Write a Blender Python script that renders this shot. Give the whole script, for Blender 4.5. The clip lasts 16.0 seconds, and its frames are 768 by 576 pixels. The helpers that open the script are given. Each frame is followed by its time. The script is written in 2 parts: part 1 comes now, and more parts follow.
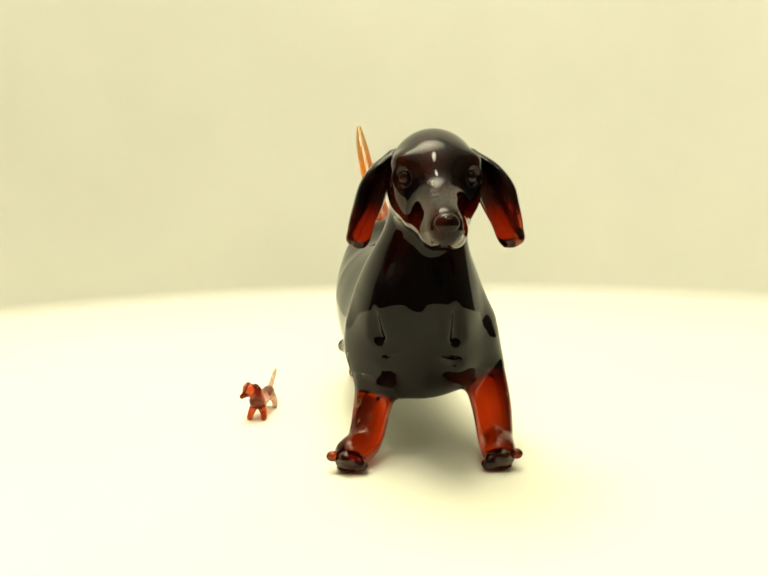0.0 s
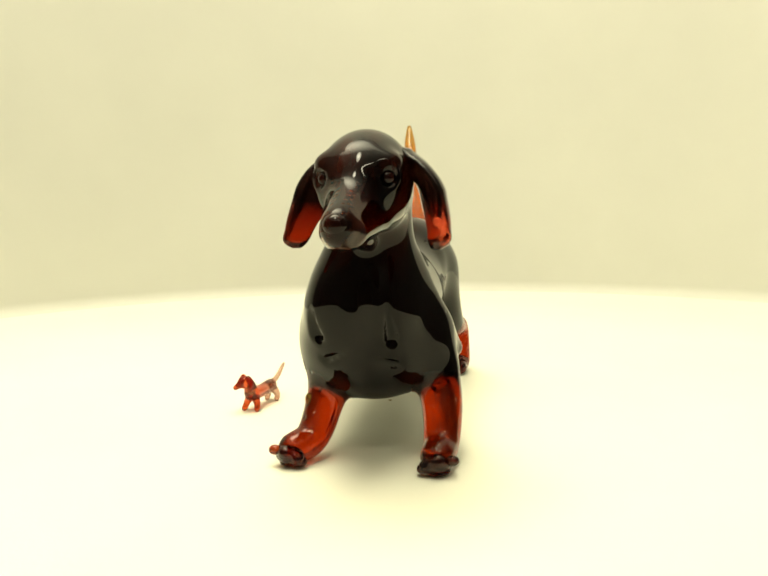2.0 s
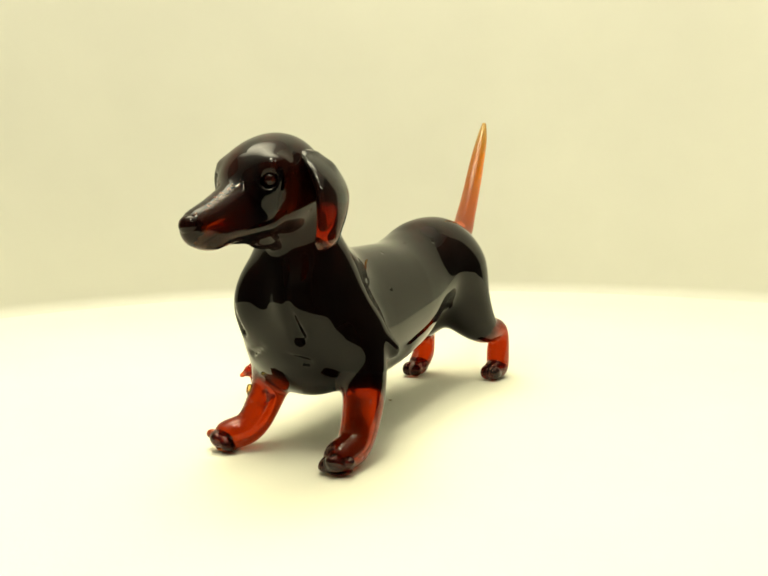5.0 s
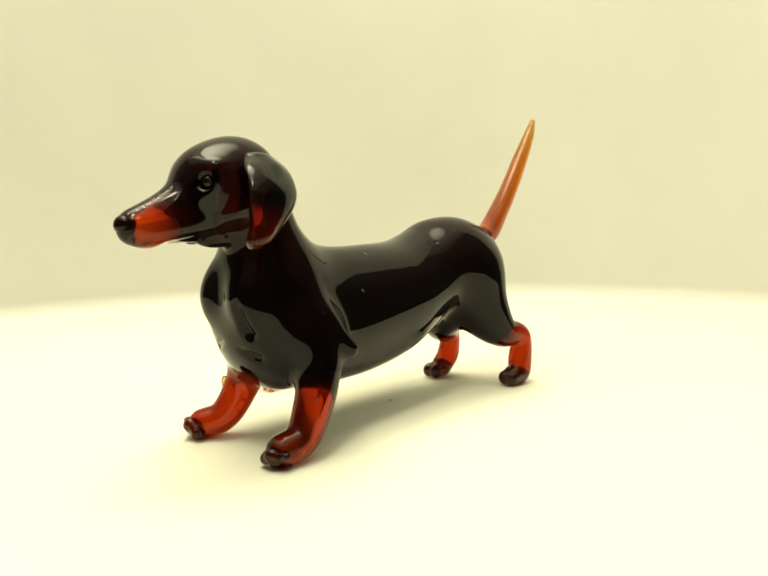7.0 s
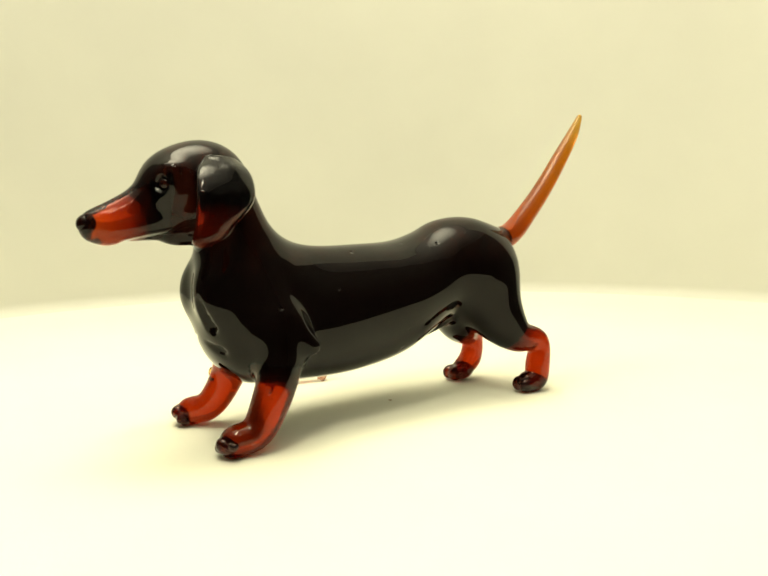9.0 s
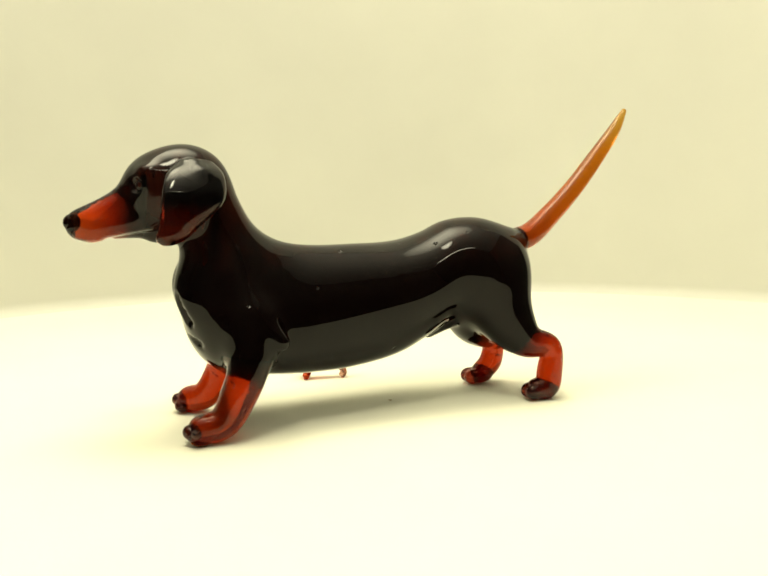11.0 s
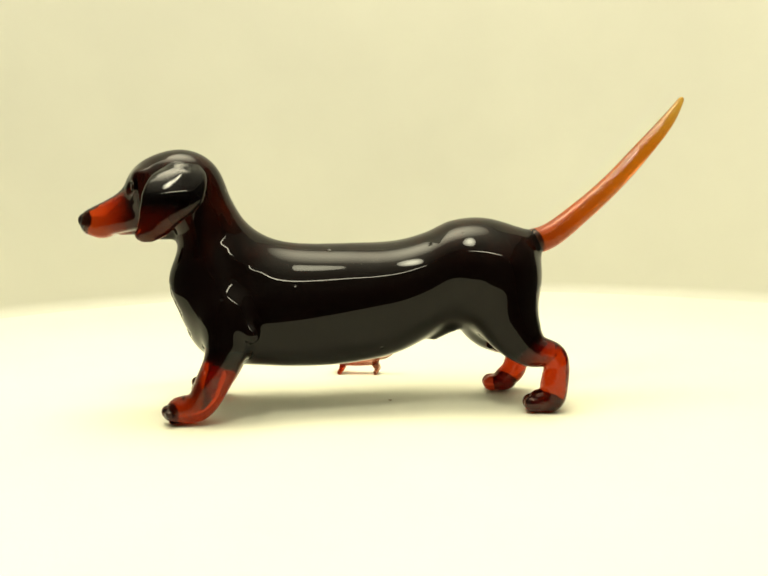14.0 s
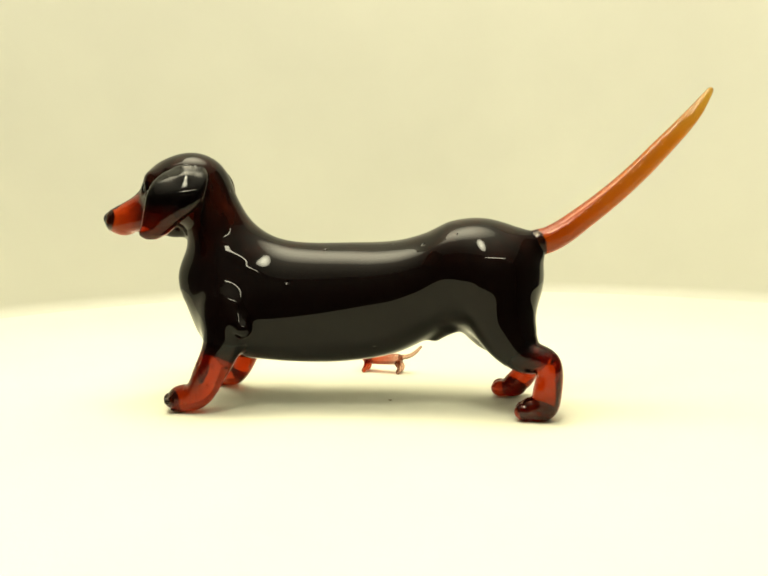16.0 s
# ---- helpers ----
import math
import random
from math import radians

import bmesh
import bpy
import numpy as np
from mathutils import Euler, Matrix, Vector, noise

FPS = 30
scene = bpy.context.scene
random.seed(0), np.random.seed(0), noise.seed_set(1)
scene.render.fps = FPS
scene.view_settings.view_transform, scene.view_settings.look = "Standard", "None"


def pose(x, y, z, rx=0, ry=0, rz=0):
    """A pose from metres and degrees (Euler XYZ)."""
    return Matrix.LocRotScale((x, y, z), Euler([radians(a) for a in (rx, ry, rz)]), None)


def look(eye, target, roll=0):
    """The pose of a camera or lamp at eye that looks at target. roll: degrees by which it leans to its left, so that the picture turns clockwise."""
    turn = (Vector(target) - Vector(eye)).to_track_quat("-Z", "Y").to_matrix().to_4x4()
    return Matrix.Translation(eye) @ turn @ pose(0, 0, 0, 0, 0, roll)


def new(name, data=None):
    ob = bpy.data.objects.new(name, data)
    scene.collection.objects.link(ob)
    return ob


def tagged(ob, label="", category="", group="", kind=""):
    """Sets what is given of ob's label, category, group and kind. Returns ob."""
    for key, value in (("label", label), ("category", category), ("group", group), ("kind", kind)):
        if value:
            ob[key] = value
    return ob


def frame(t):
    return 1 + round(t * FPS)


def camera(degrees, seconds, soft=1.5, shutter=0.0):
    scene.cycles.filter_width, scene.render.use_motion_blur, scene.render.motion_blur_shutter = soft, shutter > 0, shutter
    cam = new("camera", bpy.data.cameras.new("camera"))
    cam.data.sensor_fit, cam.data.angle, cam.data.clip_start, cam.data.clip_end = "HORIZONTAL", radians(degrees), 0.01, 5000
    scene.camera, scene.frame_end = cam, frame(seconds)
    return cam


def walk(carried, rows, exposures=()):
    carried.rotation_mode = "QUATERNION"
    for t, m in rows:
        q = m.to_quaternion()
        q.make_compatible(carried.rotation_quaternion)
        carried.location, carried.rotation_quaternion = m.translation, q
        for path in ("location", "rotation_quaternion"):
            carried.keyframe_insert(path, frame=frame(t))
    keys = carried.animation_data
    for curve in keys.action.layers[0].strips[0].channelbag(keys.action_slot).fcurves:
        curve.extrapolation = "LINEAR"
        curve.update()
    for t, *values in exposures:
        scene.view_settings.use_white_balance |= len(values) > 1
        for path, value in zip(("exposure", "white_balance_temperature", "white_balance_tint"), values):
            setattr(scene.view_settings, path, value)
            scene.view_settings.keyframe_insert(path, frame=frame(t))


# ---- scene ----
# A glass dachshund and a tiny one turn on a white round table in front of a curved paper backdrop.
# UNIT: the distance from the turning axis to the camera, in metres. All plans below are in UNIT lengths.
UNIT = 0.20
cam = camera(53.66, 16.0, soft=1.7)
EYE_POSE = pose(0, -UNIT, 0.2648 * UNIT, 90 - 6.363, 0, 0.786) @ pose(0, 0, 0, 0, 0, -0.642)
BACK = pose(0, 0, 0.0028)
walk(cam, [(0.0, EYE_POSE), (12.7, EYE_POSE), (12.9, EYE_POSE), (13.0, EYE_POSE @ BACK), (13.1, EYE_POSE), (13.3, EYE_POSE), (16.0, EYE_POSE)])


def turn_angle(t):
    """Degrees by which the turning table stands at t seconds."""
    return -6.5949 * t + 0.0112 * t * t


# ---- light ----
world = bpy.data.worlds.new("world")
scene.world = world
world.use_nodes = True
world.node_tree.nodes["Background"].inputs[0].default_value = (1.0, 0.95, 0.85, 1)
world.node_tree.nodes["Background"].inputs[1].default_value = 0.02


def area_lamp(name, where, target, sx, sy, power, colour, edge=1.0):
    """Elliptic lamp whose diffuser fades from full brightness in the middle to edge at its rim."""
    data = bpy.data.lights.new(name, "AREA")
    data.shape, data.size, data.size_y, data.energy, data.color = "ELLIPSE", sx, sy, power, colour
    if edge < 1.0:
        data.use_nodes = True
        nt = data.node_tree
        geo, away, fade = nt.nodes.new("ShaderNodeNewGeometry"), nt.nodes.new("ShaderNodeVectorMath"), nt.nodes.new("ShaderNodeMapRange")
        away.operation = "DISTANCE"
        away.inputs[1].default_value = (0.5, 0.5, 0)
        flat = nt.nodes.new("ShaderNodeVectorMath")
        flat.operation = "MULTIPLY"
        flat.inputs[1].default_value = (1, 1, 0)
        nt.links.new(geo.outputs["Parametric"], flat.inputs[0])
        nt.links.new(flat.outputs[0], away.inputs[0])
        fade.inputs["From Min"].default_value, fade.inputs["From Max"].default_value = 0.12, 0.5
        fade.inputs["To Min"].default_value, fade.inputs["To Max"].default_value = 1.0, edge
        nt.links.new(away.outputs["Value"], fade.inputs["Value"])
        nt.links.new(fade.outputs[0], nt.nodes["Emission"].inputs["Strength"])
    ob = new(name, data)
    ob.matrix_world = look(where, target)
    return ob


WARM = (1.0, 0.925, 0.645)
COOL = (1.0, 0.950, 0.68)
area_lamp("lamp_panel", (-0.13, 0.05, 0.62), (-0.13, 0.05, 0), 0.62, 0.40, 7.6, WARM, 0.10)
# Added fill aimed at the ceiling: its bounce lifts the room and the shadows.
area_lamp("ceiling_bounce_fill", (-0.13, 0.05, 0.64), (-0.13, 0.05, 1.5), 0.62, 0.40, 44.0, WARM)
area_lamp("lamp_bulb", (-0.03, -0.24, 0.56), (0, 0, 0), 0.09, 0.20, 2.0, COOL, 0.25)
area_lamp("lamp_tube", (0.10, -0.40, 0.50), (0, 0, 0), 0.36, 0.014, 0.40, COOL)
scene.view_settings.exposure = 0.0

# ---- materials ----


def material(name):
    m = bpy.data.materials.new(name)
    m.use_nodes = True
    nt = m.node_tree
    return m, nt, nt.nodes["Principled BSDF"]


def noise_node(nt, scale, detail=4.0, rough=0.55):
    tc = nt.nodes.new("ShaderNodeTexCoord")
    n = nt.nodes.new("ShaderNodeTexNoise")
    n.inputs["Scale"].default_value, n.inputs["Detail"].default_value, n.inputs["Roughness"].default_value = scale, detail, rough
    nt.links.new(tc.outputs["Object"], n.inputs["Vector"])
    return n


def ramp(nt, fac, stops):
    r = nt.nodes.new("ShaderNodeValToRGB")
    els = r.color_ramp.elements
    while len(els) < len(stops):
        els.new(0.5)
    for e, (at, col) in zip(els, stops):
        e.position, e.color = at, (*col, 1)
    nt.links.new(fac, r.inputs[0])
    return r


def bump(nt, bsdf, height, strength, distance):
    b = nt.nodes.new("ShaderNodeBump")
    b.inputs["Strength"].default_value, b.inputs["Distance"].default_value = strength, distance
    nt.links.new(height, b.inputs["Height"])
    nt.links.new(b.outputs[0], bsdf.inputs["Normal"])


def paper(name, dark, light, rough):
    """Matt white card: faint cloudy tone and fine tooth."""
    m, nt, b = material(name)
    n = noise_node(nt, 9.0)
    r = ramp(nt, n.outputs["Fac"], [(0.3, dark), (0.7, light)])
    nt.links.new(r.outputs[0], b.inputs["Base Color"])
    b.inputs["Roughness"].default_value = rough
    b.inputs["Specular IOR Level"].default_value = 0.2
    fine = noise_node(nt, 900.0, 3.0)
    bump(nt, b, fine.outputs["Fac"], 0.15, 0.0002)
    return m


def dark_glass(name, colour, veil):
    """Nearly opaque black glass, browner and streaked in neck and head, with a drawn skin and a few pits."""
    m, nt, b = material(name)
    n = noise_node(nt, 60.0, 2.0)
    r = ramp(nt, n.outputs["Fac"], [(0.3, colour), (0.75, tuple(c * 1.7 for c in colour))])
    tc = nt.nodes.new("ShaderNodeTexCoord")

    def stretched(scale, vec, detail):
        mp = nt.nodes.new("ShaderNodeMapping")
        mp.inputs["Scale"].default_value = vec
        nt.links.new(tc.outputs["Object"], mp.inputs["Vector"])
        t = nt.nodes.new("ShaderNodeTexNoise")
        t.inputs["Scale"].default_value, t.inputs["Detail"].default_value = scale, detail
        nt.links.new(mp.outputs[0], t.inputs["Vector"])
        return t

    streak = stretched(230.0, (1, 1, 0.16), 2.0)
    shade = ramp(nt, streak.outputs["Fac"], [(0.40, (0, 0, 0)), (0.70, (1, 1, 1))])
    sep = nt.nodes.new("ShaderNodeSeparateXYZ")
    nt.links.new(tc.outputs["Object"], sep.inputs[0])
    high = nt.nodes.new("ShaderNodeMapRange")
    high.inputs["From Min"].default_value, high.inputs["From Max"].default_value = 0.175 * UNIT, 0.24 * UNIT
    nt.links.new(sep.outputs["Z"], high.inputs["Value"])
    mask = nt.nodes.new("ShaderNodeMath")
    mask.operation = "MULTIPLY"
    nt.links.new(shade.outputs[0], mask.inputs[0])
    nt.links.new(high.outputs[0], mask.inputs[1])
    mix = nt.nodes.new("ShaderNodeMix")
    mix.data_type = "RGBA"
    nt.links.new(mask.outputs[0], mix.inputs["Factor"])
    nt.links.new(r.outputs[0], mix.inputs[6])
    mix.inputs[7].default_value = (*veil, 1)
    nt.links.new(mix.outputs[2], b.inputs["Base Color"])
    b.inputs["Roughness"].default_value = 0.02
    b.inputs["IOR"].default_value = 1.29
    # drawn skin
    wave = stretched(130.0, (1, 0.22, 1), 1.0)
    bump(nt, b, wave.outputs["Fac"], 0.15, 0.0004)
    skin = b.inputs["Normal"].links[0].from_node
    # scattered pits: only a few of the cells
    pit = nt.nodes.new("ShaderNodeTexVoronoi")
    pit.inputs["Scale"].default_value = 260.0
    nt.links.new(tc.outputs["Object"], pit.inputs["Vector"])
    spot = ramp(nt, pit.outputs["Distance"], [(0.0, (0, 0, 0)), (0.16, (1, 1, 1))])
    pick = ramp(nt, pit.outputs["Color"], [(0.79, (1, 1, 1)), (0.82, (0, 0, 0))])
    deep = nt.nodes.new("ShaderNodeMath")
    deep.operation = "MAXIMUM"
    nt.links.new(spot.outputs[0], deep.inputs[0])
    nt.links.new(pick.outputs[0], deep.inputs[1])
    bump(nt, b, deep.outputs[0], 0.5, 0.0004)
    nt.links.new(skin.outputs[0], b.inputs["Normal"].links[0].from_node.inputs["Normal"])
    return m


def amber_glass(name, dark, light, scale=140.0):
    """Clear amber glass, streaked."""
    m, nt, b = material(name)
    n = noise_node(nt, scale, 2.0)
    r = ramp(nt, n.outputs["Fac"], [(0.32, dark), (0.7, light)])
    nt.links.new(r.outputs[0], b.inputs["Base Color"])
    b.inputs["Roughness"].default_value = 0.03
    b.inputs["IOR"].default_value = 1.43
    b.inputs["Transmission Weight"].default_value = 0.97
    wave = noise_node(nt, 130.0, 1.0)
    bump(nt, b, wave.outputs["Fac"], 0.06, 0.0004)
    return m


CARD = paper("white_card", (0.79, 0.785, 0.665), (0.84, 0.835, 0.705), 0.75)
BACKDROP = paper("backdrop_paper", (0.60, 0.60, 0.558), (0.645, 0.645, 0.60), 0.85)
# Darker copy of the room plaster: the gloom of the room put into the colour.
SHADED_PLASTER = paper("shaded_plaster", (0.15, 0.15, 0.145), (0.19, 0.19, 0.185), 0.9)
PLASTER = paper("room_plaster", (0.64, 0.64, 0.63), (0.70, 0.70, 0.69), 0.9)
BLACK = dark_glass("black_glass", (0.0016, 0.0005, 0.0004), (0.026, 0.0040, 0.0015))
RED_STOPS = ((0.004, 0.001, 0.001), (0.06, 0.003, 0.001), (0.14, 0.006, 0.0005), (0.26, 0.017, 0.0009))
PAW = amber_glass("paw_glass", (0.10, 0.006, 0.002), (0.28, 0.022, 0.003))
SOLE = amber_glass("sole_glass", (0.50, 0.09, 0.006), (0.70, 0.20, 0.012))
DROP = amber_glass("drop_glass", (0.80, 0.48, 0.10), (0.90, 0.65, 0.20))
TOE = amber_glass("toe_glass", (0.18, 0.018, 0.001), (0.46, 0.050, 0.003))



def graded_glass(name, low, length, stops, clear, along=(0, 0, 1), pitted=False):
    """Glass whose tint runs along the thing, from low over that length; pitted: with small burst bubbles in its skin."""
    m, nt, b = material(name)
    tc = nt.nodes.new("ShaderNodeTexCoord")
    dot = nt.nodes.new("ShaderNodeVectorMath")
    dot.operation = "DOT_PRODUCT"
    dot.inputs[1].default_value = Vector(along).normalized()
    nt.links.new(tc.outputs["Object"], dot.inputs[0])
    streak = noise_node(nt, 160.0, 2.0)
    wave = noise_node(nt, 130.0, 1.0)
    bump(nt, b, wave.outputs["Fac"], 0.05, 0.0004)
    if pitted:
        skin = b.inputs["Normal"].links[0].from_node
        pit = nt.nodes.new("ShaderNodeTexVoronoi")
        pit.inputs["Scale"].default_value = 520.0
        nt.links.new(tc.outputs["Object"], pit.inputs["Vector"])
        spot = ramp(nt, pit.outputs["Distance"], [(0.0, (0, 0, 0)), (0.24, (1, 1, 1))])
        pick = ramp(nt, pit.outputs["Color"], [(0.56, (1, 1, 1)), (0.60, (0, 0, 0))])
        deep = nt.nodes.new("ShaderNodeMath")
        deep.operation = "MAXIMUM"
        nt.links.new(spot.outputs[0], deep.inputs[0])
        nt.links.new(pick.outputs[0], deep.inputs[1])
        bump(nt, b, deep.outputs[0], 0.7, 0.0005)
        nt.links.new(skin.outputs[0], b.inputs["Normal"].links[0].from_node.inputs["Normal"])
    jit = nt.nodes.new("ShaderNodeMath")
    jit.operation = "MULTIPLY_ADD"
    jit.inputs[1].default_value = 0.012 * UNIT
    nt.links.new(streak.outputs["Fac"], jit.inputs[0])
    nt.links.new(dot.outputs["Value"], jit.inputs[2])
    mul = nt.nodes.new("ShaderNodeMath")
    mul.operation = "MULTIPLY_ADD"
    mul.inputs[1].default_value, mul.inputs[2].default_value = 1 / (length * UNIT), -low / length
    nt.links.new(jit.outputs[0], mul.inputs[0])
    r = ramp(nt, mul.outputs[0], stops)
    nt.links.new(r.outputs[0], b.inputs["Base Color"])
    b.inputs["Roughness"].default_value, b.inputs["IOR"].default_value, b.inputs["Transmission Weight"].default_value = 0.03, 1.34, clear
    b.inputs["Specular IOR Level"].default_value = 0.35
    return m


EAR = graded_glass("ear_glass", 0.2, 0.1, [(0.10, (0.10, 0.006, 0.002)), (0.18, (0.36, 0.022, 0.003)), (0.40, (0.22, 0.010, 0.002)), (0.56, (0.012, 0.004, 0.003))], 0.95)
TAIL = graded_glass("tail_glass", 0.19, 0.19, [(0.02, (0.27, 0.024, 0.001)), (0.25, (0.42, 0.075, 0.002)), (0.7, (0.54, 0.165, 0.006)), (0.98, (0.66, 0.36, 0.05))], 0.97)
MUZZLE = graded_glass("muzzle_glass", -0.37, 0.093, [(0.05, (0.40, 0.050, 0.003)), (0.35, (0.34, 0.028, 0.002)), (0.56, (0.19, 0.010, 0.001)), (0.76, (0.012, 0.001, 0.0005))], 0.97, (0, 1, 0))
PINK = graded_glass("pale_amber_glass", -0.04, 0.08, [(0.0, (0.54, 0.085, 0.015)), (0.35, (0.46, 0.060, 0.014)), (0.65, (0.46, 0.13, 0.08)), (1.0, (0.54, 0.34, 0.26))], 0.97, (0, 1, 0))

# ---- shaping: smooth fields and their surface ----


def cone(p, a, b, ra, rb):
    """Field of a capsule whose radius runs from ra at a to rb at b."""
    a, b = np.array(a), np.array(b)
    ab = b - a
    s = np.clip(((p - a) @ ab) / (ab @ ab), 0, 1)
    return np.linalg.norm(p - a - s[..., None] * ab, axis=-1) - (ra + (rb - ra) * s)


def egg(p, c, r):
    q = (p - np.array(c)) / np.array(r)
    k = np.linalg.norm(q, axis=-1)
    g = np.linalg.norm(q / np.array(r), axis=-1)
    return k * (k - 1) / np.maximum(g, 1e-6)


def melt(a, b, k):
    h = np.maximum(k - np.abs(a - b), 0) / k
    return np.minimum(a, b) - h * h * h * k / 6


def carve(a, b, k):
    return -melt(-a, b, k)


def chain(p, pts, k):
    """Limb that bends smoothly through (x, y, z, r) joints."""
    a = np.array(pts)
    s = np.concatenate([[0], np.cumsum(np.linalg.norm(np.diff(a[:, :3], axis=0), axis=1))])
    fine = np.stack([spline(s, a[:, i], np.linspace(0, s[-1], 8 * len(a) - 7)) for i in range(4)], -1)
    pad = fine[:, 3].max() + 0.035
    low, high = fine[:, :3].min(0) - pad, fine[:, :3].max(0) + pad
    out = 0.035 + np.linalg.norm(np.maximum(np.maximum(low - p, p - high), 0), axis=-1)
    near = ((p > low) & (p < high)).all(-1)
    q = p[near]
    f = None
    for u, v in zip(fine, fine[1:]):
        g = cone(q, u[:3], v[:3], u[3], v[3])
        f = g if f is None else melt(f, g, 0.0015)
    out[near] = f - k * 0.11
    return out


def spline(xs, ys, x):
    """Smooth curve through the stations."""
    xs, ys = np.array(xs), np.array(ys)
    d = np.diff(ys) / np.diff(xs)
    m = np.concatenate([[d[0]], (d[1:] + d[:-1]) / 2, [d[-1]]])
    x = np.clip(x, xs[0], xs[-1])
    i = np.clip(np.searchsorted(xs, x) - 1, 0, len(xs) - 2)
    h = xs[i + 1] - xs[i]
    t = (x - xs[i]) / h
    return (2 * t**3 - 3 * t**2 + 1) * ys[i] + (t**3 - 2 * t**2 + t) * h * m[i] + (3 * t**2 - 2 * t**3) * ys[i + 1] + (t**3 - t**2) * h * m[i + 1]


def tube(p, axis, st):
    """Elliptic tube along an axis; stations: (place, centre, half) for each of the two other axes."""
    u = p[..., axis]
    o = [i for i in range(3) if i != axis]
    s = [r[0] for r in st]
    c0, h0, c1, h1 = (spline(s, [r[i] for r in st], u) for i in (1, 2, 3, 4))
    q0, q1 = (p[..., o[0]] - c0) / h0, (p[..., o[1]] - c1) / h1
    k = np.sqrt(q0 * q0 + q1 * q1)
    g = np.sqrt((q0 / h0) ** 2 + (q1 / h1) ** 2)
    f = k * (k - 1) / np.maximum(g, 1e-6)
    end = np.maximum(np.maximum(s[0] - u, u - s[-1]), 0)
    return np.where(end > 0, np.sqrt(np.maximum(f, 0) ** 2 + end**2), f)


def surface(field, low, high, step, smooth_field=None):
    """The closed surface field = 0 as vertices, faces and normals (surface nets, drawn onto the field)."""
    low, high = np.array(low, float), np.array(high, float)
    n = np.ceil((high - low) / step).astype(int) + 1
    g = np.stack(np.meshgrid(*[low[i] + step * np.arange(n[i]) for i in range(3)], indexing="ij"), -1)
    f = field(g)
    inside = f < 0
    corners = [(i, j, k) for i in (0, 1) for j in (0, 1) for k in (0, 1)]

    def sl(c):
        return tuple(slice(c[i], n[i] - 1 + c[i]) for i in range(3))

    count = sum(inside[sl(c)].astype(int) for c in corners)
    cells = np.argwhere((count > 0) & (count < 8))
    index = -np.ones(n - 1, int)
    index[tuple(cells.T)] = np.arange(len(cells))
    acc, num = np.zeros((len(cells), 3)), np.zeros(len(cells))
    for c in corners:
        for ax in range(3):
            if c[ax]:
                continue
            d = list(c)
            d[ax] = 1
            fa = f[tuple((cells + np.array(c)).T)]
            fb = f[tuple((cells + np.array(d)).T)]
            cross = (fa < 0) != (fb < 0)
            t = np.where(cross, fa / np.where(fa == fb, 1, fa - fb), 0)
            q = np.tile(np.array(c, float), (len(cells), 1))
            q[:, ax] += t
            acc[cross] += q[cross]
            num[cross] += 1
    v = low + step * (cells + acc / num[:, None])

    def grad(fn, q, reach=0.3):
        e = step * reach
        return np.stack([(fn(q + e * np.eye(3)[i]) - fn(q - e * np.eye(3)[i])) / (2 * e) for i in range(3)], -1)

    for _ in range(3):
        gr = grad(field, v)
        mv = -(field(v) / np.maximum((gr**2).sum(-1), 0.05))[:, None] * gr
        ln = np.linalg.norm(mv, axis=-1, keepdims=True)
        v = v + mv * np.minimum(1, 0.5 * step / np.maximum(ln, 1e-12))
    nor = grad(smooth_field or field, v, 1.3)
    nor /= np.maximum(np.linalg.norm(nor, axis=-1, keepdims=True), 1e-9)
    faces = []
    for ax in range(3):
        b, c = (ax + 1) % 3, (ax + 2) % 3
        lo, hi = [slice(1, n[i] - 1) for i in range(3)], [slice(1, n[i] - 1) for i in range(3)]
        lo[ax], hi[ax] = slice(0, n[ax] - 1), slice(1, n[ax])
        ia, ib = inside[tuple(lo)], inside[tuple(hi)]
        for sign in (True, False):
            e = np.argwhere((ia == sign) & (ib != sign))
            if not len(e):
                continue
            e = e + 1
            e[:, ax] -= 1
            eb, ec = np.eye(3, dtype=int)[b], np.eye(3, dtype=int)[c]
            quad = [index[tuple(q.T)] for q in (e - eb - ec, e - ec, e, e - eb)]
            faces.append(np.stack(quad if sign else quad[::-1], -1))
    return v, np.concatenate(faces), nor


def mesh_object(name, data, mat, parent=None, label=""):
    v, faces, nor = data
    me = bpy.data.meshes.new(name)
    me.from_pydata((v * UNIT).tolist(), [], faces.tolist())
    me.update()
    me.polygons.foreach_set("use_smooth", [True] * len(me.polygons))
    me.normals_split_custom_set_from_vertices(nor.tolist())
    me.materials.append(mat)
    ob = new(name, me)
    if parent:
        ob.parent = parent
    return tagged(ob, label)


def part(name, bm, mat, parent=None, label=""):
    me = bpy.data.meshes.new(name)
    bm.to_mesh(me)
    bm.free()
    me.polygons.foreach_set("use_smooth", [True] * len(me.polygons))
    me.materials.append(mat)
    ob = new(name, me)
    if parent:
        ob.parent = parent
    return tagged(ob, label)


# ---- the place ----
# the curved foot of the backdrop: centre and radius
FOOT_X, FOOT_Y, FOOT_R = 0.0774, -0.0351, 1.3236


def round_table():
    """Broad white round top under the figurines, as far as the foot of the backdrop."""
    bm = bmesh.new()
    cx, cy, r = FOOT_X * UNIT, FOOT_Y * UNIT, (FOOT_R + 0.09) * UNIT
    rings = [(0.0, -0.018), (r - 0.002, -0.018), (r, -0.016), (r, -0.002), (r - 0.002, 0.0)]
    last = None
    n = 160
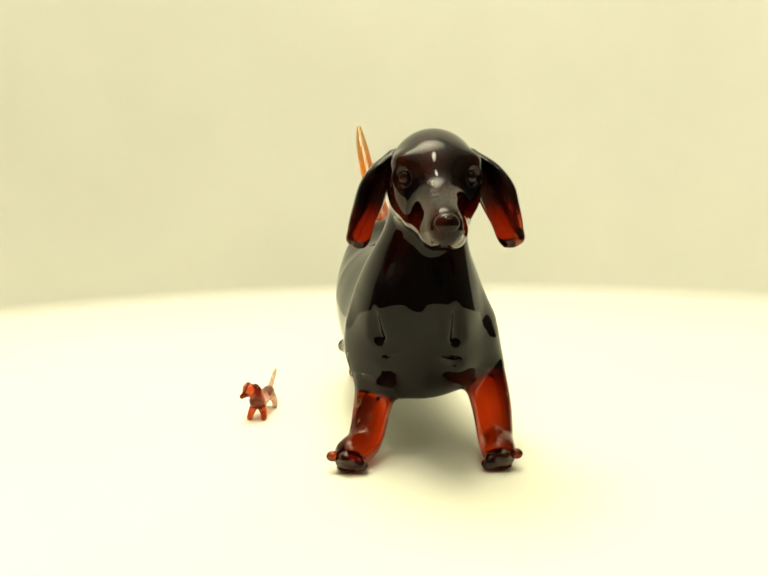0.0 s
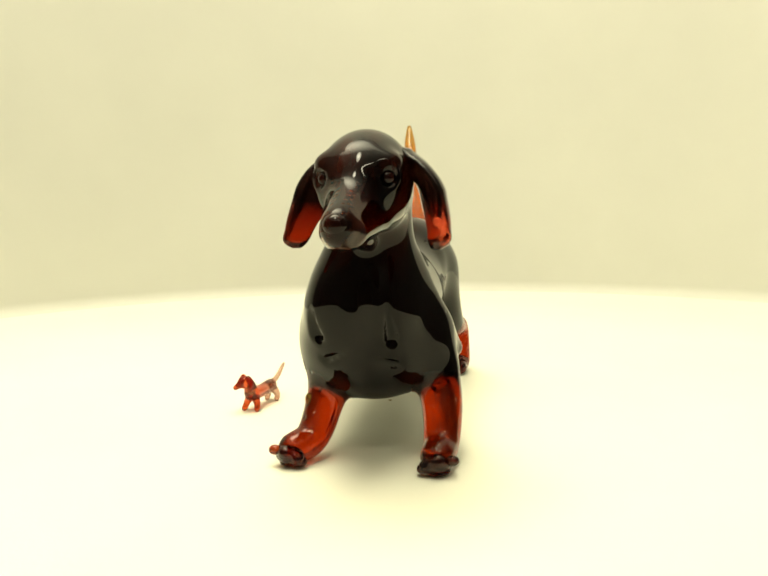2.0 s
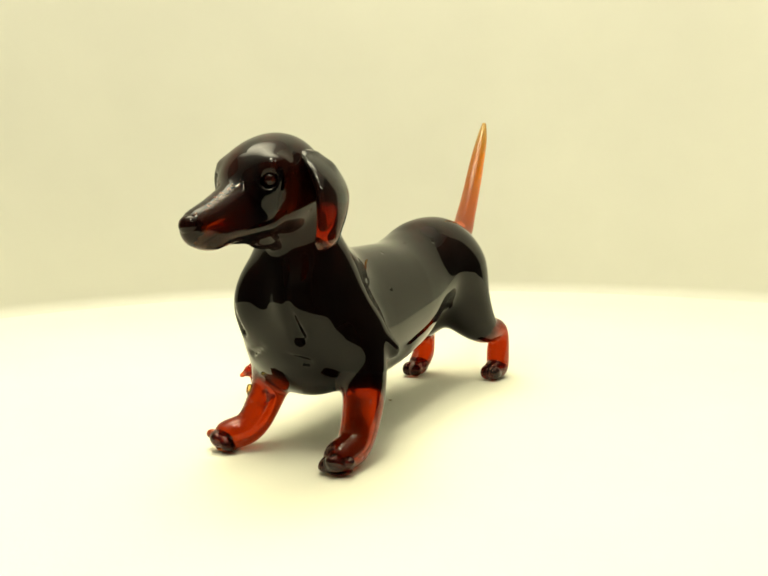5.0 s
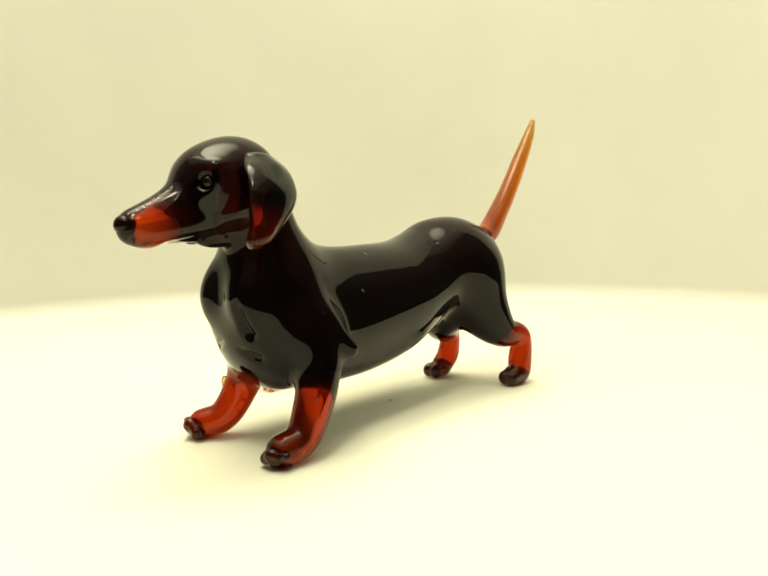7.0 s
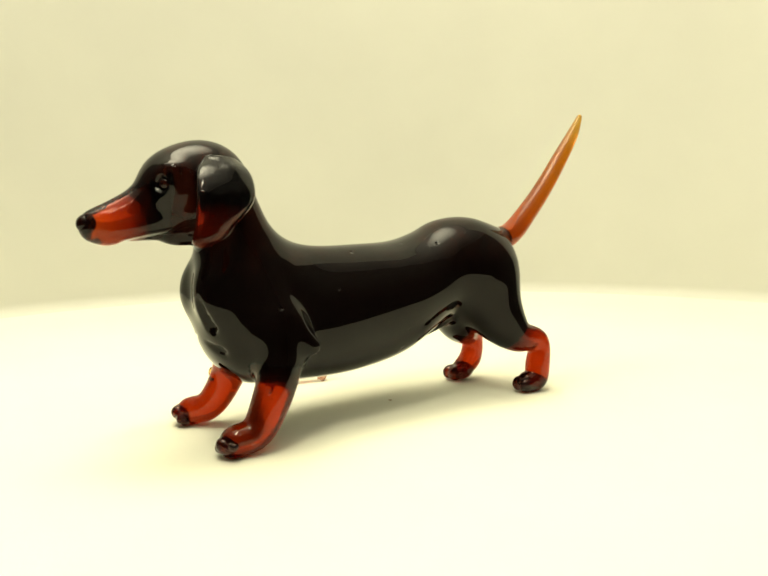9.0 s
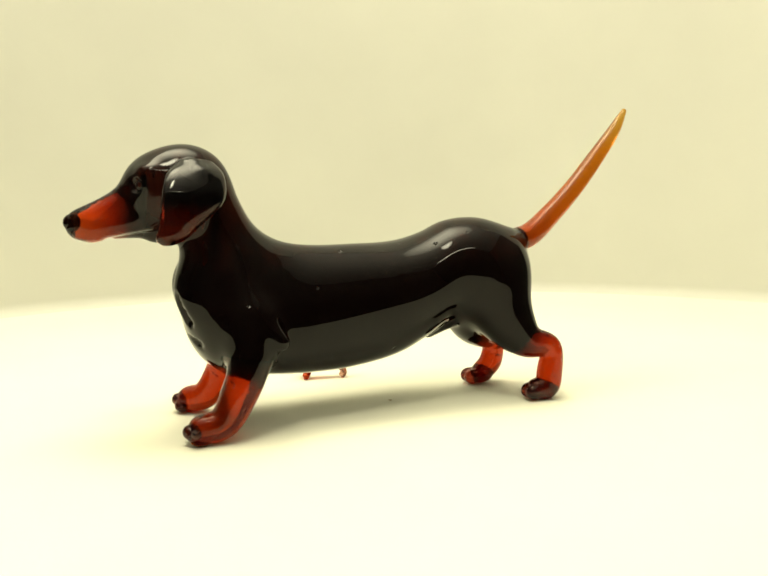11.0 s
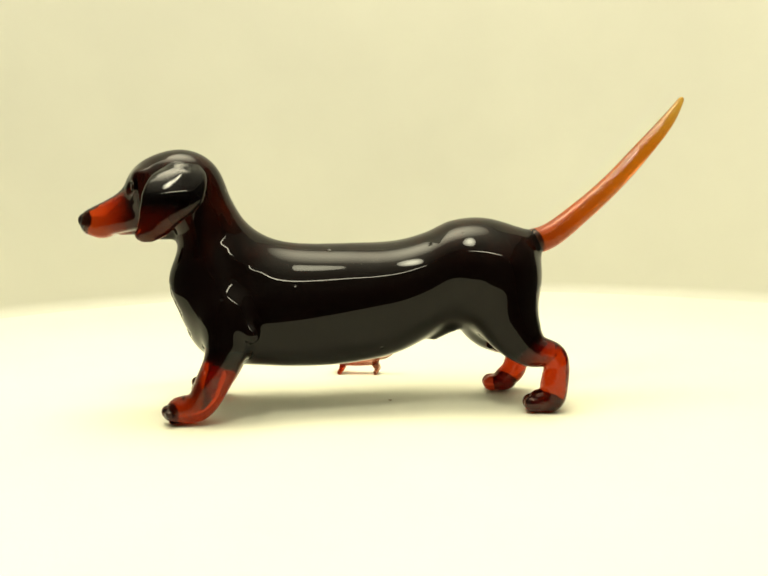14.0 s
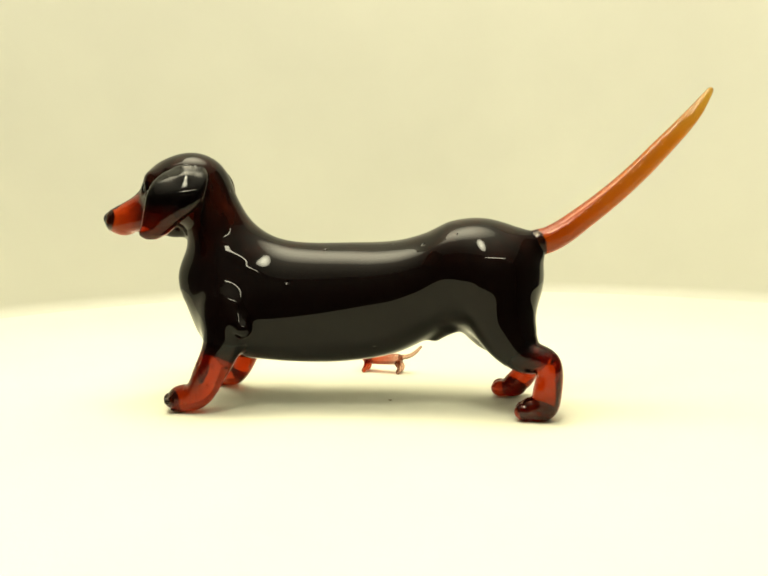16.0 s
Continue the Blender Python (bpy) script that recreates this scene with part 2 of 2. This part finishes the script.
    for rad, z in rings[1:]:
        ring = [bm.verts.new((cx + rad * math.cos(2 * math.pi * i / n), cy + rad * math.sin(2 * math.pi * i / n), z)) for i in range(n)]
        if last:
            for i in range(n):
                bm.faces.new((last[i], last[(i + 1) % n], ring[(i + 1) % n], ring[i]))
        else:
            bm.faces.new(ring[::-1])
        last = ring
    bm.faces.new(last)
    ob = part("floor", bm, CARD)
    for poly in ob.data.polygons:
        poly.use_smooth = len(poly.vertices) == 4
    return tagged(ob, "wide matt white round tabletop in cream light", "tabletop", kind="structure")


def curved_backdrop():
    """Paper wall bent round the far half of the table, with thickness."""
    bm = bmesh.new()
    cx, cy = FOOT_X * UNIT, FOOT_Y * UNIT
    n, a0, a1, top = 96, radians(30), radians(178), 0.56
    cols = []
    for i in range(n + 1):
        a = a0 + (a1 - a0) * i / n
        col = []
        inner = [((FOOT_R - 0.029) * UNIT, -0.001)] + [((FOOT_R - 0.014 + 0.031 * math.sin(k * math.pi / 16)) * UNIT, -0.0002 + 0.031 * UNIT * (1 - math.cos(k * math.pi / 16))) for k in range(9)] + [((FOOT_R + 0.017) * UNIT, top)]
        outer = [((FOOT_R + 0.017) * UNIT + 0.002, top), ((FOOT_R + 0.017) * UNIT + 0.002, -0.001)]
        for rr, z in inner + outer:
            col.append(bm.verts.new((cx + rr * math.cos(a), cy + rr * math.sin(a), z)))
        cols.append(col)
    m = len(cols[0])
    for c, d in zip(cols, cols[1:]):
        for j in range(m):
            bm.faces.new((c[j], c[(j + 1) % m], d[(j + 1) % m], d[j]))
    bm.faces.new(cols[0][::-1])
    bm.faces.new(cols[-1])
    bmesh.ops.recalc_face_normals(bm, faces=bm.faces)
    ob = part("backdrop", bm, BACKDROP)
    for poly in ob.data.polygons:
        poly.use_smooth = poly.normal.z < 0.99 and len(poly.vertices) == 4
    for edge in ob.data.edges:
        edge.use_edge_sharp = max(ob.data.vertices[i].co.z for i in edge.vertices) > 0.49 and abs(ob.data.vertices[edge.vertices[0]].co.z - ob.data.vertices[edge.vertices[1]].co.z) < 1e-6
    return tagged(ob, "plain cream-white curved paper backdrop behind the tabletop", "backdrop", kind="structure")


def box(name, low, high, mat, label):
    bm = bmesh.new()
    bmesh.ops.create_cube(bm, size=1)
    for v in bm.verts:
        v.co = [low[i] + (v.co[i] + 0.5) * (high[i] - low[i]) for i in range(3)]
    ob = part(name, bm, mat)
    for poly in ob.data.polygons:
        poly.use_smooth = False
    return tagged(ob, label, name.split("_")[0], kind="structure")


def table_pedestal():
    """Turned column that carries the top."""
    bm = bmesh.new()
    cx, cy, n = FOOT_X * UNIT, FOOT_Y * UNIT, 48
    last = None
    for rad, z in ((0.19, -0.75), (0.19, -0.735), (0.15, -0.722), (0.04, -0.69), (0.035, -0.10), (0.06, -0.04), (0.14, -0.0185)):
        ring = [bm.verts.new((cx + rad * math.cos(2 * math.pi * i / n), cy + rad * math.sin(2 * math.pi * i / n), z)) for i in range(n)]
        if last:
            for i in range(n):
                bm.faces.new((last[i], last[(i + 1) % n], ring[(i + 1) % n], ring[i]))
        else:
            bm.faces.new(ring[::-1])
        last = ring
    bm.faces.new(last)
    ob = part("pedestal", bm, CARD)
    for poly in ob.data.polygons:
        poly.use_smooth = len(poly.vertices) == 4
    return tagged(ob, "plain white column under the round tabletop", "table base", kind="structure")


round_table()
table_pedestal()
curved_backdrop()
R = 1.3
box("wall_north", (-R - 0.1, R, -0.75), (R + 0.1, R + 0.1, 1.65), PLASTER, "unseen plain grey plaster wall")
# Unseen walls, coloured darker so the black glass reflects an unlit room.
box("wall_south", (-R - 0.1, -R - 0.1, -0.75), (R + 0.1, -R, 1.65), SHADED_PLASTER, "unseen plain grey plaster wall")
box("wall_east", (R, -R, -0.75), (R + 0.1, R, 1.65), SHADED_PLASTER, "unseen plain grey plaster wall")
box("wall_west", (-R - 0.1, -R, -0.75), (-R, R, 1.65), SHADED_PLASTER, "unseen plain grey plaster wall")
box("ceiling", (-R, -R, 1.55), (R, R, 1.65), PLASTER, "plain grey plaster ceiling")
box("ground", (-R, -R, -0.85), (R, R, -0.75), PLASTER, "plain grey room floor")

# ---- the large dachshund ----
HEAD = np.array((0.035, -0.25, 0.268))
YAW = radians(-2.4)
LEFT, REAR = np.array((math.cos(YAW), -math.sin(YAW), 0)), np.array((math.sin(YAW), math.cos(YAW), 0))


def in_head(p):
    """Head space: x to its left, y to its back, z up, from the middle of the skull."""
    d = p - HEAD
    return np.stack([d @ LEFT, d @ REAR, d[..., 2]], -1)


def from_head(u, v, w):
    return HEAD + u * LEFT + v * REAR + np.array((0, 0, w))


FRONT_L = [(0.070, -0.190, 0.120, 0.030), (0.086, -0.192, 0.085, 0.021), (0.094, -0.206, 0.050, 0.018), (0.096, -0.224, 0.021, 0.0155), (0.096, -0.244, 0.0160, 0.0148)]
FRONT_R = [(-0.012, -0.195, 0.120, 0.030), (-0.018, -0.203, 0.082, 0.0195), (-0.023, -0.213, 0.050, 0.017), (-0.031, -0.232, 0.021, 0.015), (-0.042, -0.248, 0.0155, 0.0142)]
HIND_L = [(0.014, 0.119, 0.152, 0.044), (0.027, 0.131, 0.106, 0.034), (0.043, 0.154, 0.074, 0.020), (0.052, 0.181, 0.066, 0.0130), (0.053, 0.181, 0.034, 0.0145), (0.054, 0.176, 0.0155, 0.0140), (0.054, 0.164, 0.0140, 0.0122)]
HIND_R = [(-0.012, 0.110, 0.152, 0.044), (-0.026, 0.111, 0.103, 0.034), (-0.042, 0.130, 0.074, 0.020), (-0.049, 0.151, 0.061, 0.0132), (-0.051, 0.150, 0.030, 0.0138), (-0.052, 0.136, 0.0142, 0.0128)]
TORSO = [  # y, x centre, half width, z centre, half height
    (-0.205, 0.022, 0.068, 0.136, 0.072), (-0.170, 0.021, 0.070, 0.132, 0.077), (-0.120, 0.013, 0.069, 0.1255, 0.0755), (-0.060, 0.002, 0.069, 0.1255, 0.0745),
    (0.000, -0.006, 0.067, 0.1325, 0.0700), (0.035, -0.009, 0.064, 0.1455, 0.066), (0.065, -0.008, 0.060, 0.161, 0.062), (0.102, -0.005, 0.052, 0.1645, 0.056), (0.141, -0.002, 0.031, 0.1640, 0.036)]


def torso_field(p):
    # the forequarters taper upwards
    pear = 0.34 * np.clip((-0.02 - p[..., 1]) / 0.14, 0, 1) * np.clip((p[..., 2] - 0.108) / 0.09, -0.35, 1)
    neck = chain(p, [(0.024, -0.203, 0.165, 0.050), (0.029, -0.2165, 0.210, 0.0370), (0.034, -0.2305, 0.250, 0.0315)], 0.03)
    p = np.stack([0.021 + (p[..., 0] - 0.021) * (1 + pear), p[..., 1], p[..., 2]], -1)
    f = melt(tube(p, 1, TORSO), egg(p, (0.022, -0.201, 0.138), (0.072, 0.057, 0.079)), 0.03)
    for x in (-0.010, 0.053):
        f = melt(f, egg(p, (x, -0.2195, 0.157), (0.031, 0.0445, 0.042)), 0.024)
    f = melt(f, egg(p, (-0.003, 0.110, 0.1615), (0.053, 0.063, 0.0615)), 0.045)
    f = melt(f, neck, 0.03)
    f = melt(f, cone(p, (0.002, 0.062, 0.098), (-0.010, 0.045, 0.084), 0.010, 0.0075), 0.02)
    f = melt(f, cone(p, (0.000, 0.146, 0.1905), (-0.002, 0.161, 0.1965), 0.018, 0.0145), 0.028)
    return f


def chest_point(x, z, out=0.0):
    """The place on the front of the chest at that x and z, moved forwards by out."""
    ys = np.linspace(-0.33, -0.20, 521)
    f = torso_field(np.stack([np.full_like(ys, x), ys, np.full_like(ys, z)], -1))
    return (x, ys[np.argmax(f < 0)] - out, z)


FOLDS = [((-0.018, 0.150), (-0.016, 0.126), 0.0030, 0.0074), ((0.055, 0.153), (0.057, 0.124), 0.0034, 0.0074), ((0.014, 0.113), (-0.010, 0.102), 0.0018, 0.0036), ((0.040, 0.106), (0.058, 0.099), 0.0025, 0.0048)]
FOLDS = [(chest_point(*a, 0.0012), chest_point(*b, 0.0005), ra, rb) for a, b, ra, rb in FOLDS]


def head_field(p):
    q = in_head(p)
    f = egg(q, (0, 0.000, 0.002), (0.040, 0.0475, 0.043))
    f = melt(f, egg(q, (0, -0.024, 0.000), (0.0375, 0.038, 0.0355)), 0.018)
    f = melt(f, chain(q * np.array((1.13, 1, 1)), [(0, -0.030, -0.015, 0.0265), (0, -0.055, -0.0225, 0.0215), (0, -0.080, -0.0320, 0.0175), (0, -0.102, -0.0390, 0.0145)], 0.02), 0.022)
    f = melt(f, cone(q, (0.010, -0.088, -0.044), (0.0155, -0.040, -0.035), 0.0085, 0.0110), 0.016)
    f = melt(f, cone(q, (-0.010, -0.088, -0.044), (-0.0155, -0.040, -0.035), 0.0085, 0.0110), 0.016)
    # the lower jaw, short, with a small chin lobe at the throat
    f = melt(f, cone(q, (0, -0.070, -0.0470), (0, -0.030, -0.042), 0.0075, 0.013), 0.006)
    f = melt(f, egg(q, (0.001, -0.022, -0.0535), (0.010, 0.018, 0.0070)), 0.012)
    # upper lip hanging under the nose, and its overlap along the flank
    f = melt(f, egg(q, (0.001, -0.093, -0.0495), (0.0148, 0.0135, 0.0085)), 0.006)
    for s in (1, -1):
        f = melt(f, egg(q, (s * 0.0195, -0.016, -0.013), (0.0175, 0.032, 0.026)), 0.02)
        f = carve(f, cone(q, (s * 0.0235, -0.072, -0.0535), (s * 0.032, -0.030, -0.0440), 0.0032, 0.0026), 0.004)
        f = melt(f, egg(q, (s * 0.0245, -0.036, 0.0135), (0.0125, 0.0120, 0.0085)), 0.012)
        # lids: a raised ring round a shallow socket
        f = melt(f, egg(q, (s * 0.0255, -0.0420, 0.0005), (0.0125, 0.0105, 0.0125)), 0.006)
        f = carve(f, egg(q, (s * 0.0325, -0.0530, 0.0005), (0.0092, 0.0092, 0.0090)), 0.003)
    return f


def whole_field(p):
    f = melt(torso_field(p), head_field(p), 0.018)
    for limb, k in ((FRONT_L, 0.022), (FRONT_R, 0.022), (HIND_L, 0.03), (HIND_R, 0.03)):
        f = melt(f, chain(p, limb, 0.014), k)
    f = melt(f, cone(p, (0.080, -0.185, 0.108), (0.099, -0.161, 0.102), 0.018, 0.005), 0.014)
    f = melt(f, cone(p, (-0.025, -0.190, 0.108), (-0.053, -0.164, 0.102), 0.018, 0.006), 0.018)
    f = melt(f, chain(p, [(0.058, -0.200, 0.190, 0.012), (0.079, -0.190, 0.142, 0.013), (0.098, -0.162, 0.103, 0.006)], 0.01), 0.016)
    # pinched folds of the chest
    for a, b, ra, rb in FOLDS:
        f = carve(f, cone(p, a, b, ra, rb), 0.004)
    f = carve(f, cone(p, (0.0225, -0.273, 0.182), (0.0215, -0.276, 0.150), 0.003, 0.003), 0.024)
    return f


# planes where black glass gives way to amber: (point, normal towards the amber side)
CUTS = {
    "front_l": ((0.09, -0.20, 0.086), (0.0, -0.12, -1.0), (0.05, -0.29, -0.01), (0.13, -0.14, 0.11)),
    "front_r": ((-0.02, -0.21, 0.086), (0.1, -0.1, -1.0), (-0.08, -0.29, -0.01), (0.012, -0.15, 0.11)),
    "hind_l": ((0.053, 0.155, 0.085), (0.1, 0.9, -0.75), (0.010, 0.115, -0.01), (0.10, 0.225, 0.115)),
    "hind_r": ((-0.047, 0.132, 0.076), (-0.1, 0.75, -0.8), (-0.095, 0.085, -0.01), (-0.012, 0.20, 0.105)),
}
# the amber of the muzzle: its flank, under the black bridge and behind the black nose


def inside_box(p, low, high):
    c, h = (np.array(low) + np.array(high)) / 2, (np.array(high) - np.array(low)) / 2
    return (np.abs(p - c) - h).max(-1)


def leg_side(p, key, slack=0.0):
    at, to, low, high = CUTS[key]
    to = np.array(to) / np.linalg.norm(to)
    limb = {"front_l": FRONT_L, "front_r": FRONT_R, "hind_l": HIND_L, "hind_r": HIND_R}[key]
    return np.maximum(np.maximum(-((p - np.array(at)) @ to) - slack, inside_box(p, low, high)), chain(p, limb[1:], 0.014) - (0.006 if key.startswith("front") else 0.014))


def muzzle_side(p, slack=0.0):
    q = in_head(p)
    rear = 0.98 * (q[..., 1] + 0.047) - 0.17 * q[..., 0]
    bridge = (q[..., 2] + 0.0110 - 0.56 * (q[..., 1] + 0.075)) / 1.15
    tip = -0.1085 - q[..., 1]
    return np.maximum(np.maximum(rear, bridge), tip) - slack


def black_field(p):
    f = whole_field(p)
    for key in CUTS:
        f = np.maximum(f, -leg_side(p, key))
    return np.maximum(f, -muzzle_side(p))


EAR_ST = [  # z, u centre, half thickness, v centre, half breadth
    (-0.060, 0.064, 0.004, -0.016, 0.005), (-0.056, 0.066, 0.0085, -0.014, 0.012), (-0.042, 0.066, 0.0105, -0.005, 0.019), (-0.020, 0.062, 0.0115, 0.008, 0.029),
    (0.000, 0.056, 0.0115, 0.012, 0.030), (0.015, 0.046, 0.011, 0.014, 0.026), (0.026, 0.034, 0.010, 0.016, 0.016)]


def ear_field(p, side):
    q = in_head(p) * np.array((side, 1, 1))
    if side < 0:
        q = (q - np.array((0.001, 0.006, 0.0))) / np.array((1, 0.78, 1))
    if side > 0:
        q[..., 1] = (q[..., 1] + 0.007) / 1.06
        q[..., 0] -= 0.0045 * np.clip(1 - np.abs(q[..., 2] + 0.01) / 0.05, 0, 1)
    q[..., 0] += 0.28 * (q[..., 1] - 0.018) + 0.009
    return melt(tube(q, 2, EAR_ST), cone(q, (0.030, 0.010, 0.022), (0.050, 0.020, 0.010), 0.009, 0.009), 0.012)


def tail_field(p):
    return chain(p, [(-0.002, 0.162, 0.198, 0.0148), (-0.006, 0.181, 0.2035, 0.0143), (-0.019, 0.223, 0.2325, 0.0125), (-0.032, 0.265, 0.268, 0.0113), (-0.044, 0.306, 0.310, 0.0100),
                     (-0.053, 0.341, 0.350, 0.0070), (-0.057, 0.357, 0.374, 0.0028)], 0.01)


def bead(name, at, r, mat, parent, label="", sz=(1, 1, 1)):
    bm = bmesh.new()
    bmesh.ops.create_uvsphere(bm, u_segments=20, v_segments=12, radius=1)
    for v in bm.verts:
        v.co = [at[i] * UNIT + v.co[i] * r * sz[i] * UNIT for i in range(3)]
    return part(name, bm, mat, parent, label)


def large_dachshund():
    dog = new("dachshund_figurine")
    step = 0.0034
    mesh_object("body", surface(black_field, (-0.10, -0.385, 0.03), (0.13, 0.205, 0.325), step, whole_field), BLACK, dog, "glossy black glass torso, neck and head")
    mesh_object("muzzle", surface(lambda p: np.maximum(whole_field(p) + 0.0002, muzzle_side(p, 0.006)), (-0.03, -0.385, 0.19), (0.08, -0.255, 0.30), 0.0024, whole_field), MUZZLE, dog, "translucent amber glass muzzle")
    for key in CUTS:
        low, high = CUTS[key][2:]
        at, to = (Vector(v) for v in CUTS[key][:2])
        to.normalize()
        red = graded_glass("leg_glass", at.dot(to), 0.04, list(zip((0.12, 0.30, 0.45, 0.95) if key.startswith("front") else (0.10, 0.38, 0.58, 0.95), RED_STOPS)), 0.97, to, True)
        leg = mesh_object("leg", surface(lambda p: np.maximum(whole_field(p) + 0.0004, leg_side(p, key, 0.005)), np.array(low) - 0.01, np.array(high) + 0.01, 0.0026, whole_field), red, dog, "translucent amber glass lower leg")
        x, y = {"front_l": (0.096, -0.248), "front_r": (-0.043, -0.252), "hind_l": (0.054, 0.1635), "hind_r": (-0.052, 0.128)}[key]
        front = key.startswith("front")
        if front:
            out = 1 if key == "front_l" else -1
            ball = np.array((x, y - 0.0055, 0.0125))
            knuckles = lambda p: melt(melt(egg(p, ball, (0.0135, 0.0085, 0.0085)), egg(p, ball + (out * 0.002, -0.004, 0.003), (0.0075, 0.0075, 0.0075)), 0.004), egg(p, ball + (-out * 0.009, -0.002, -0.003), (0.0062, 0.0070, 0.0062)), 0.004)
            mesh_object("paw", surface(knuckles, ball - 0.022, ball + 0.022, 0.0014), TOE, leg, "dark brown knobbed glass paw")
            for dx, dy, dz, r, sz in ((0.0150, -0.004, 0.0160, 0.0052, (1.25, 1, 0.95)), (-0.0125, -0.006, 0.0072, 0.0050, (1, 1.1, 0.95))):
                bead("toe", (x + out * dx, y + dy, dz), r, TOE, leg, "dark brown glass toe", sz)
            bead("sole", (x, y + 0.002, 0.0036), 0.0115, SOLE, leg, "flat clear orange glass sole", (1.1, 1.0, 0.30))
        else:
            foot = np.array((x, y + 0.0065, 0.0122))
            shape = lambda p: melt(melt(egg(p, foot, (0.0145, 0.0185, 0.0118)), egg(p, foot + (0.006, -0.014, -0.001), (0.0082, 0.0110, 0.0100)), 0.004), egg(p, foot + (-0.006, -0.014, -0.001), (0.0082, 0.0110, 0.0100)), 0.004)
            mesh_object("paw", surface(shape, foot - 0.032, foot + 0.032, 0.0016), PAW, leg, "dark red-brown glass paw")
        if key == "front_r":
            bead("glass_drop", (-0.0350, -0.2245, 0.0575), 0.0040, DROP, leg, "small pale amber glass drop", (0.8, 0.9, 1.7))
    for side in (1, -1):
        corner = np.array([from_head(side * u, v, w) for u in (0, 0.09) for v in (-0.05, 0.08) for w in (-0.07, 0.045)])
        mesh_object("ear", surface(lambda p: ear_field(p, side), corner.min(0), corner.max(0), 0.0026), EAR, dog, "drooping black-brown glass ear")
        bead("eye", from_head(side * 0.0262, -0.0438, 0.0005), 0.0070, BLACK, dog, "small glossy black bead eye")
    bead("nose", from_head(0, -0.1115, -0.0365), 0.0108, BLACK, dog, "black glass nose", (0.95, 0.85, 0.85))
    mesh_object("tail", surface(tail_field, (-0.08, 0.14, 0.17), (0.03, 0.38, 0.40), 0.0024), TAIL, dog, "long tapering orange amber glass tail")
    return tagged(dog, "glossy black and amber blown-glass dachshund standing on the tabletop", "glass figurine")


# ---- the tiny dachshund ----


def tiny_dachshund():
    """Modelled about its own middle, facing -y, in UNIT lengths."""
    dog = new("miniature_dachshund_figurine")

    def torso(p):
        f = chain(p, [(0, -0.022, 0.021, 0.0085), (0, 0.0, 0.0195, 0.007), (0, 0.024, 0.021, 0.0072)], 0.006)
        f = melt(f, chain(p, [(0, -0.024, 0.023, 0.0075), (0, -0.030, 0.034, 0.0062), (-0.005, -0.032, 0.037, 0.0070)], 0.005), 0.006)
        return melt(f, cone(p, (-0.006, -0.034, 0.0360), (-0.013, -0.039, 0.0310), 0.0053, 0.0030), 0.004)

    mesh_object("body", surface(torso, (-0.02, -0.056, 0.005), (0.02, 0.036, 0.05), 0.0015), PINK, dog, "clear reddish-amber glass body and head")
    for sx in (1, -1):
        for pts in ([(sx * 0.004, -0.022, 0.016, 0.0045), (sx * 0.0075, -0.024, 0.008, 0.0030), (sx * 0.0085, -0.027, 0.0028, 0.0028)], [(sx * 0.004, 0.025, 0.016, 0.0045), (sx * 0.0065, 0.029, 0.008, 0.0028), (sx * 0.007, 0.026, 0.0026, 0.0026)]):
            c = np.array([q[:3] for q in pts])
            mesh_object("leg", surface(lambda p: chain(p, pts, 0.003), c.min(0) - 0.008, c.max(0) + 0.008, 0.0011), PINK, dog, "thin amber glass leg")
        pts = [(sx * 0.005 - 0.004, -0.030 - sx * 0.003, 0.042, 0.0028), (sx * 0.009 - 0.004, -0.029 - sx * 0.005, 0.037, 0.0030), (sx * 0.0095 - 0.004, -0.031 - sx * 0.005, 0.030, 0.0022)]
        c = np.array([q[:3] for q in pts])
        mesh_object("ear", surface(lambda p: chain(p, pts, 0.003), c.min(0) - 0.008, c.max(0) + 0.008, 0.0011), PINK, dog)
    pts = [(0, 0.028, 0.024, 0.0032), (-0.001, 0.041, 0.0262, 0.0024), (-0.001, 0.051, 0.0325, 0.0020), (0, 0.060, 0.0415, 0.0012)]
    c = np.array([q[:3] for q in pts])
    mesh_object("tail", surface(lambda p: chain(p, pts, 0.004), c.min(0) - 0.008, c.max(0) + 0.008, 0.0012), PINK, dog, "thin upright pale glass tail")
    return tagged(dog, "tiny reddish-amber glass dachshund beside the large one", "glass figurine")


big = large_dachshund()
big.scale = (1.07, 1.087, 1.07)
small = tiny_dachshund()
small.scale = (1.06, 1.06, 1.06)
SMALL_AT = pose(-0.1685 * UNIT, -0.058 * UNIT, 0, 0, 0, -6.3)

# a dark speck of dust near the turning axis
DUST = paper("dust", (0.42, 0.33, 0.20), (0.55, 0.45, 0.30), 0.9)
speck = bead("dust_speck", (-0.007, 0.002, 0.0008), 0.0017, DUST, None, "", (1.6, 0.8, 0.45))
tagged(speck, "tiny dark speck of dust on the white tabletop", "speck")


def motions():
    """Both figurines turn about the table's axis."""
    times = [0.5 * i for i in range(33)]
    walk(big, [(t, pose(0, 0, 0, 0, 0, turn_angle(t)) @ pose(0, 0.0044 * UNIT, 0)) for t in times])
    walk(small, [(t, pose(0, 0, 0, 0, 0, turn_angle(t)) @ SMALL_AT) for t in times])


motions()
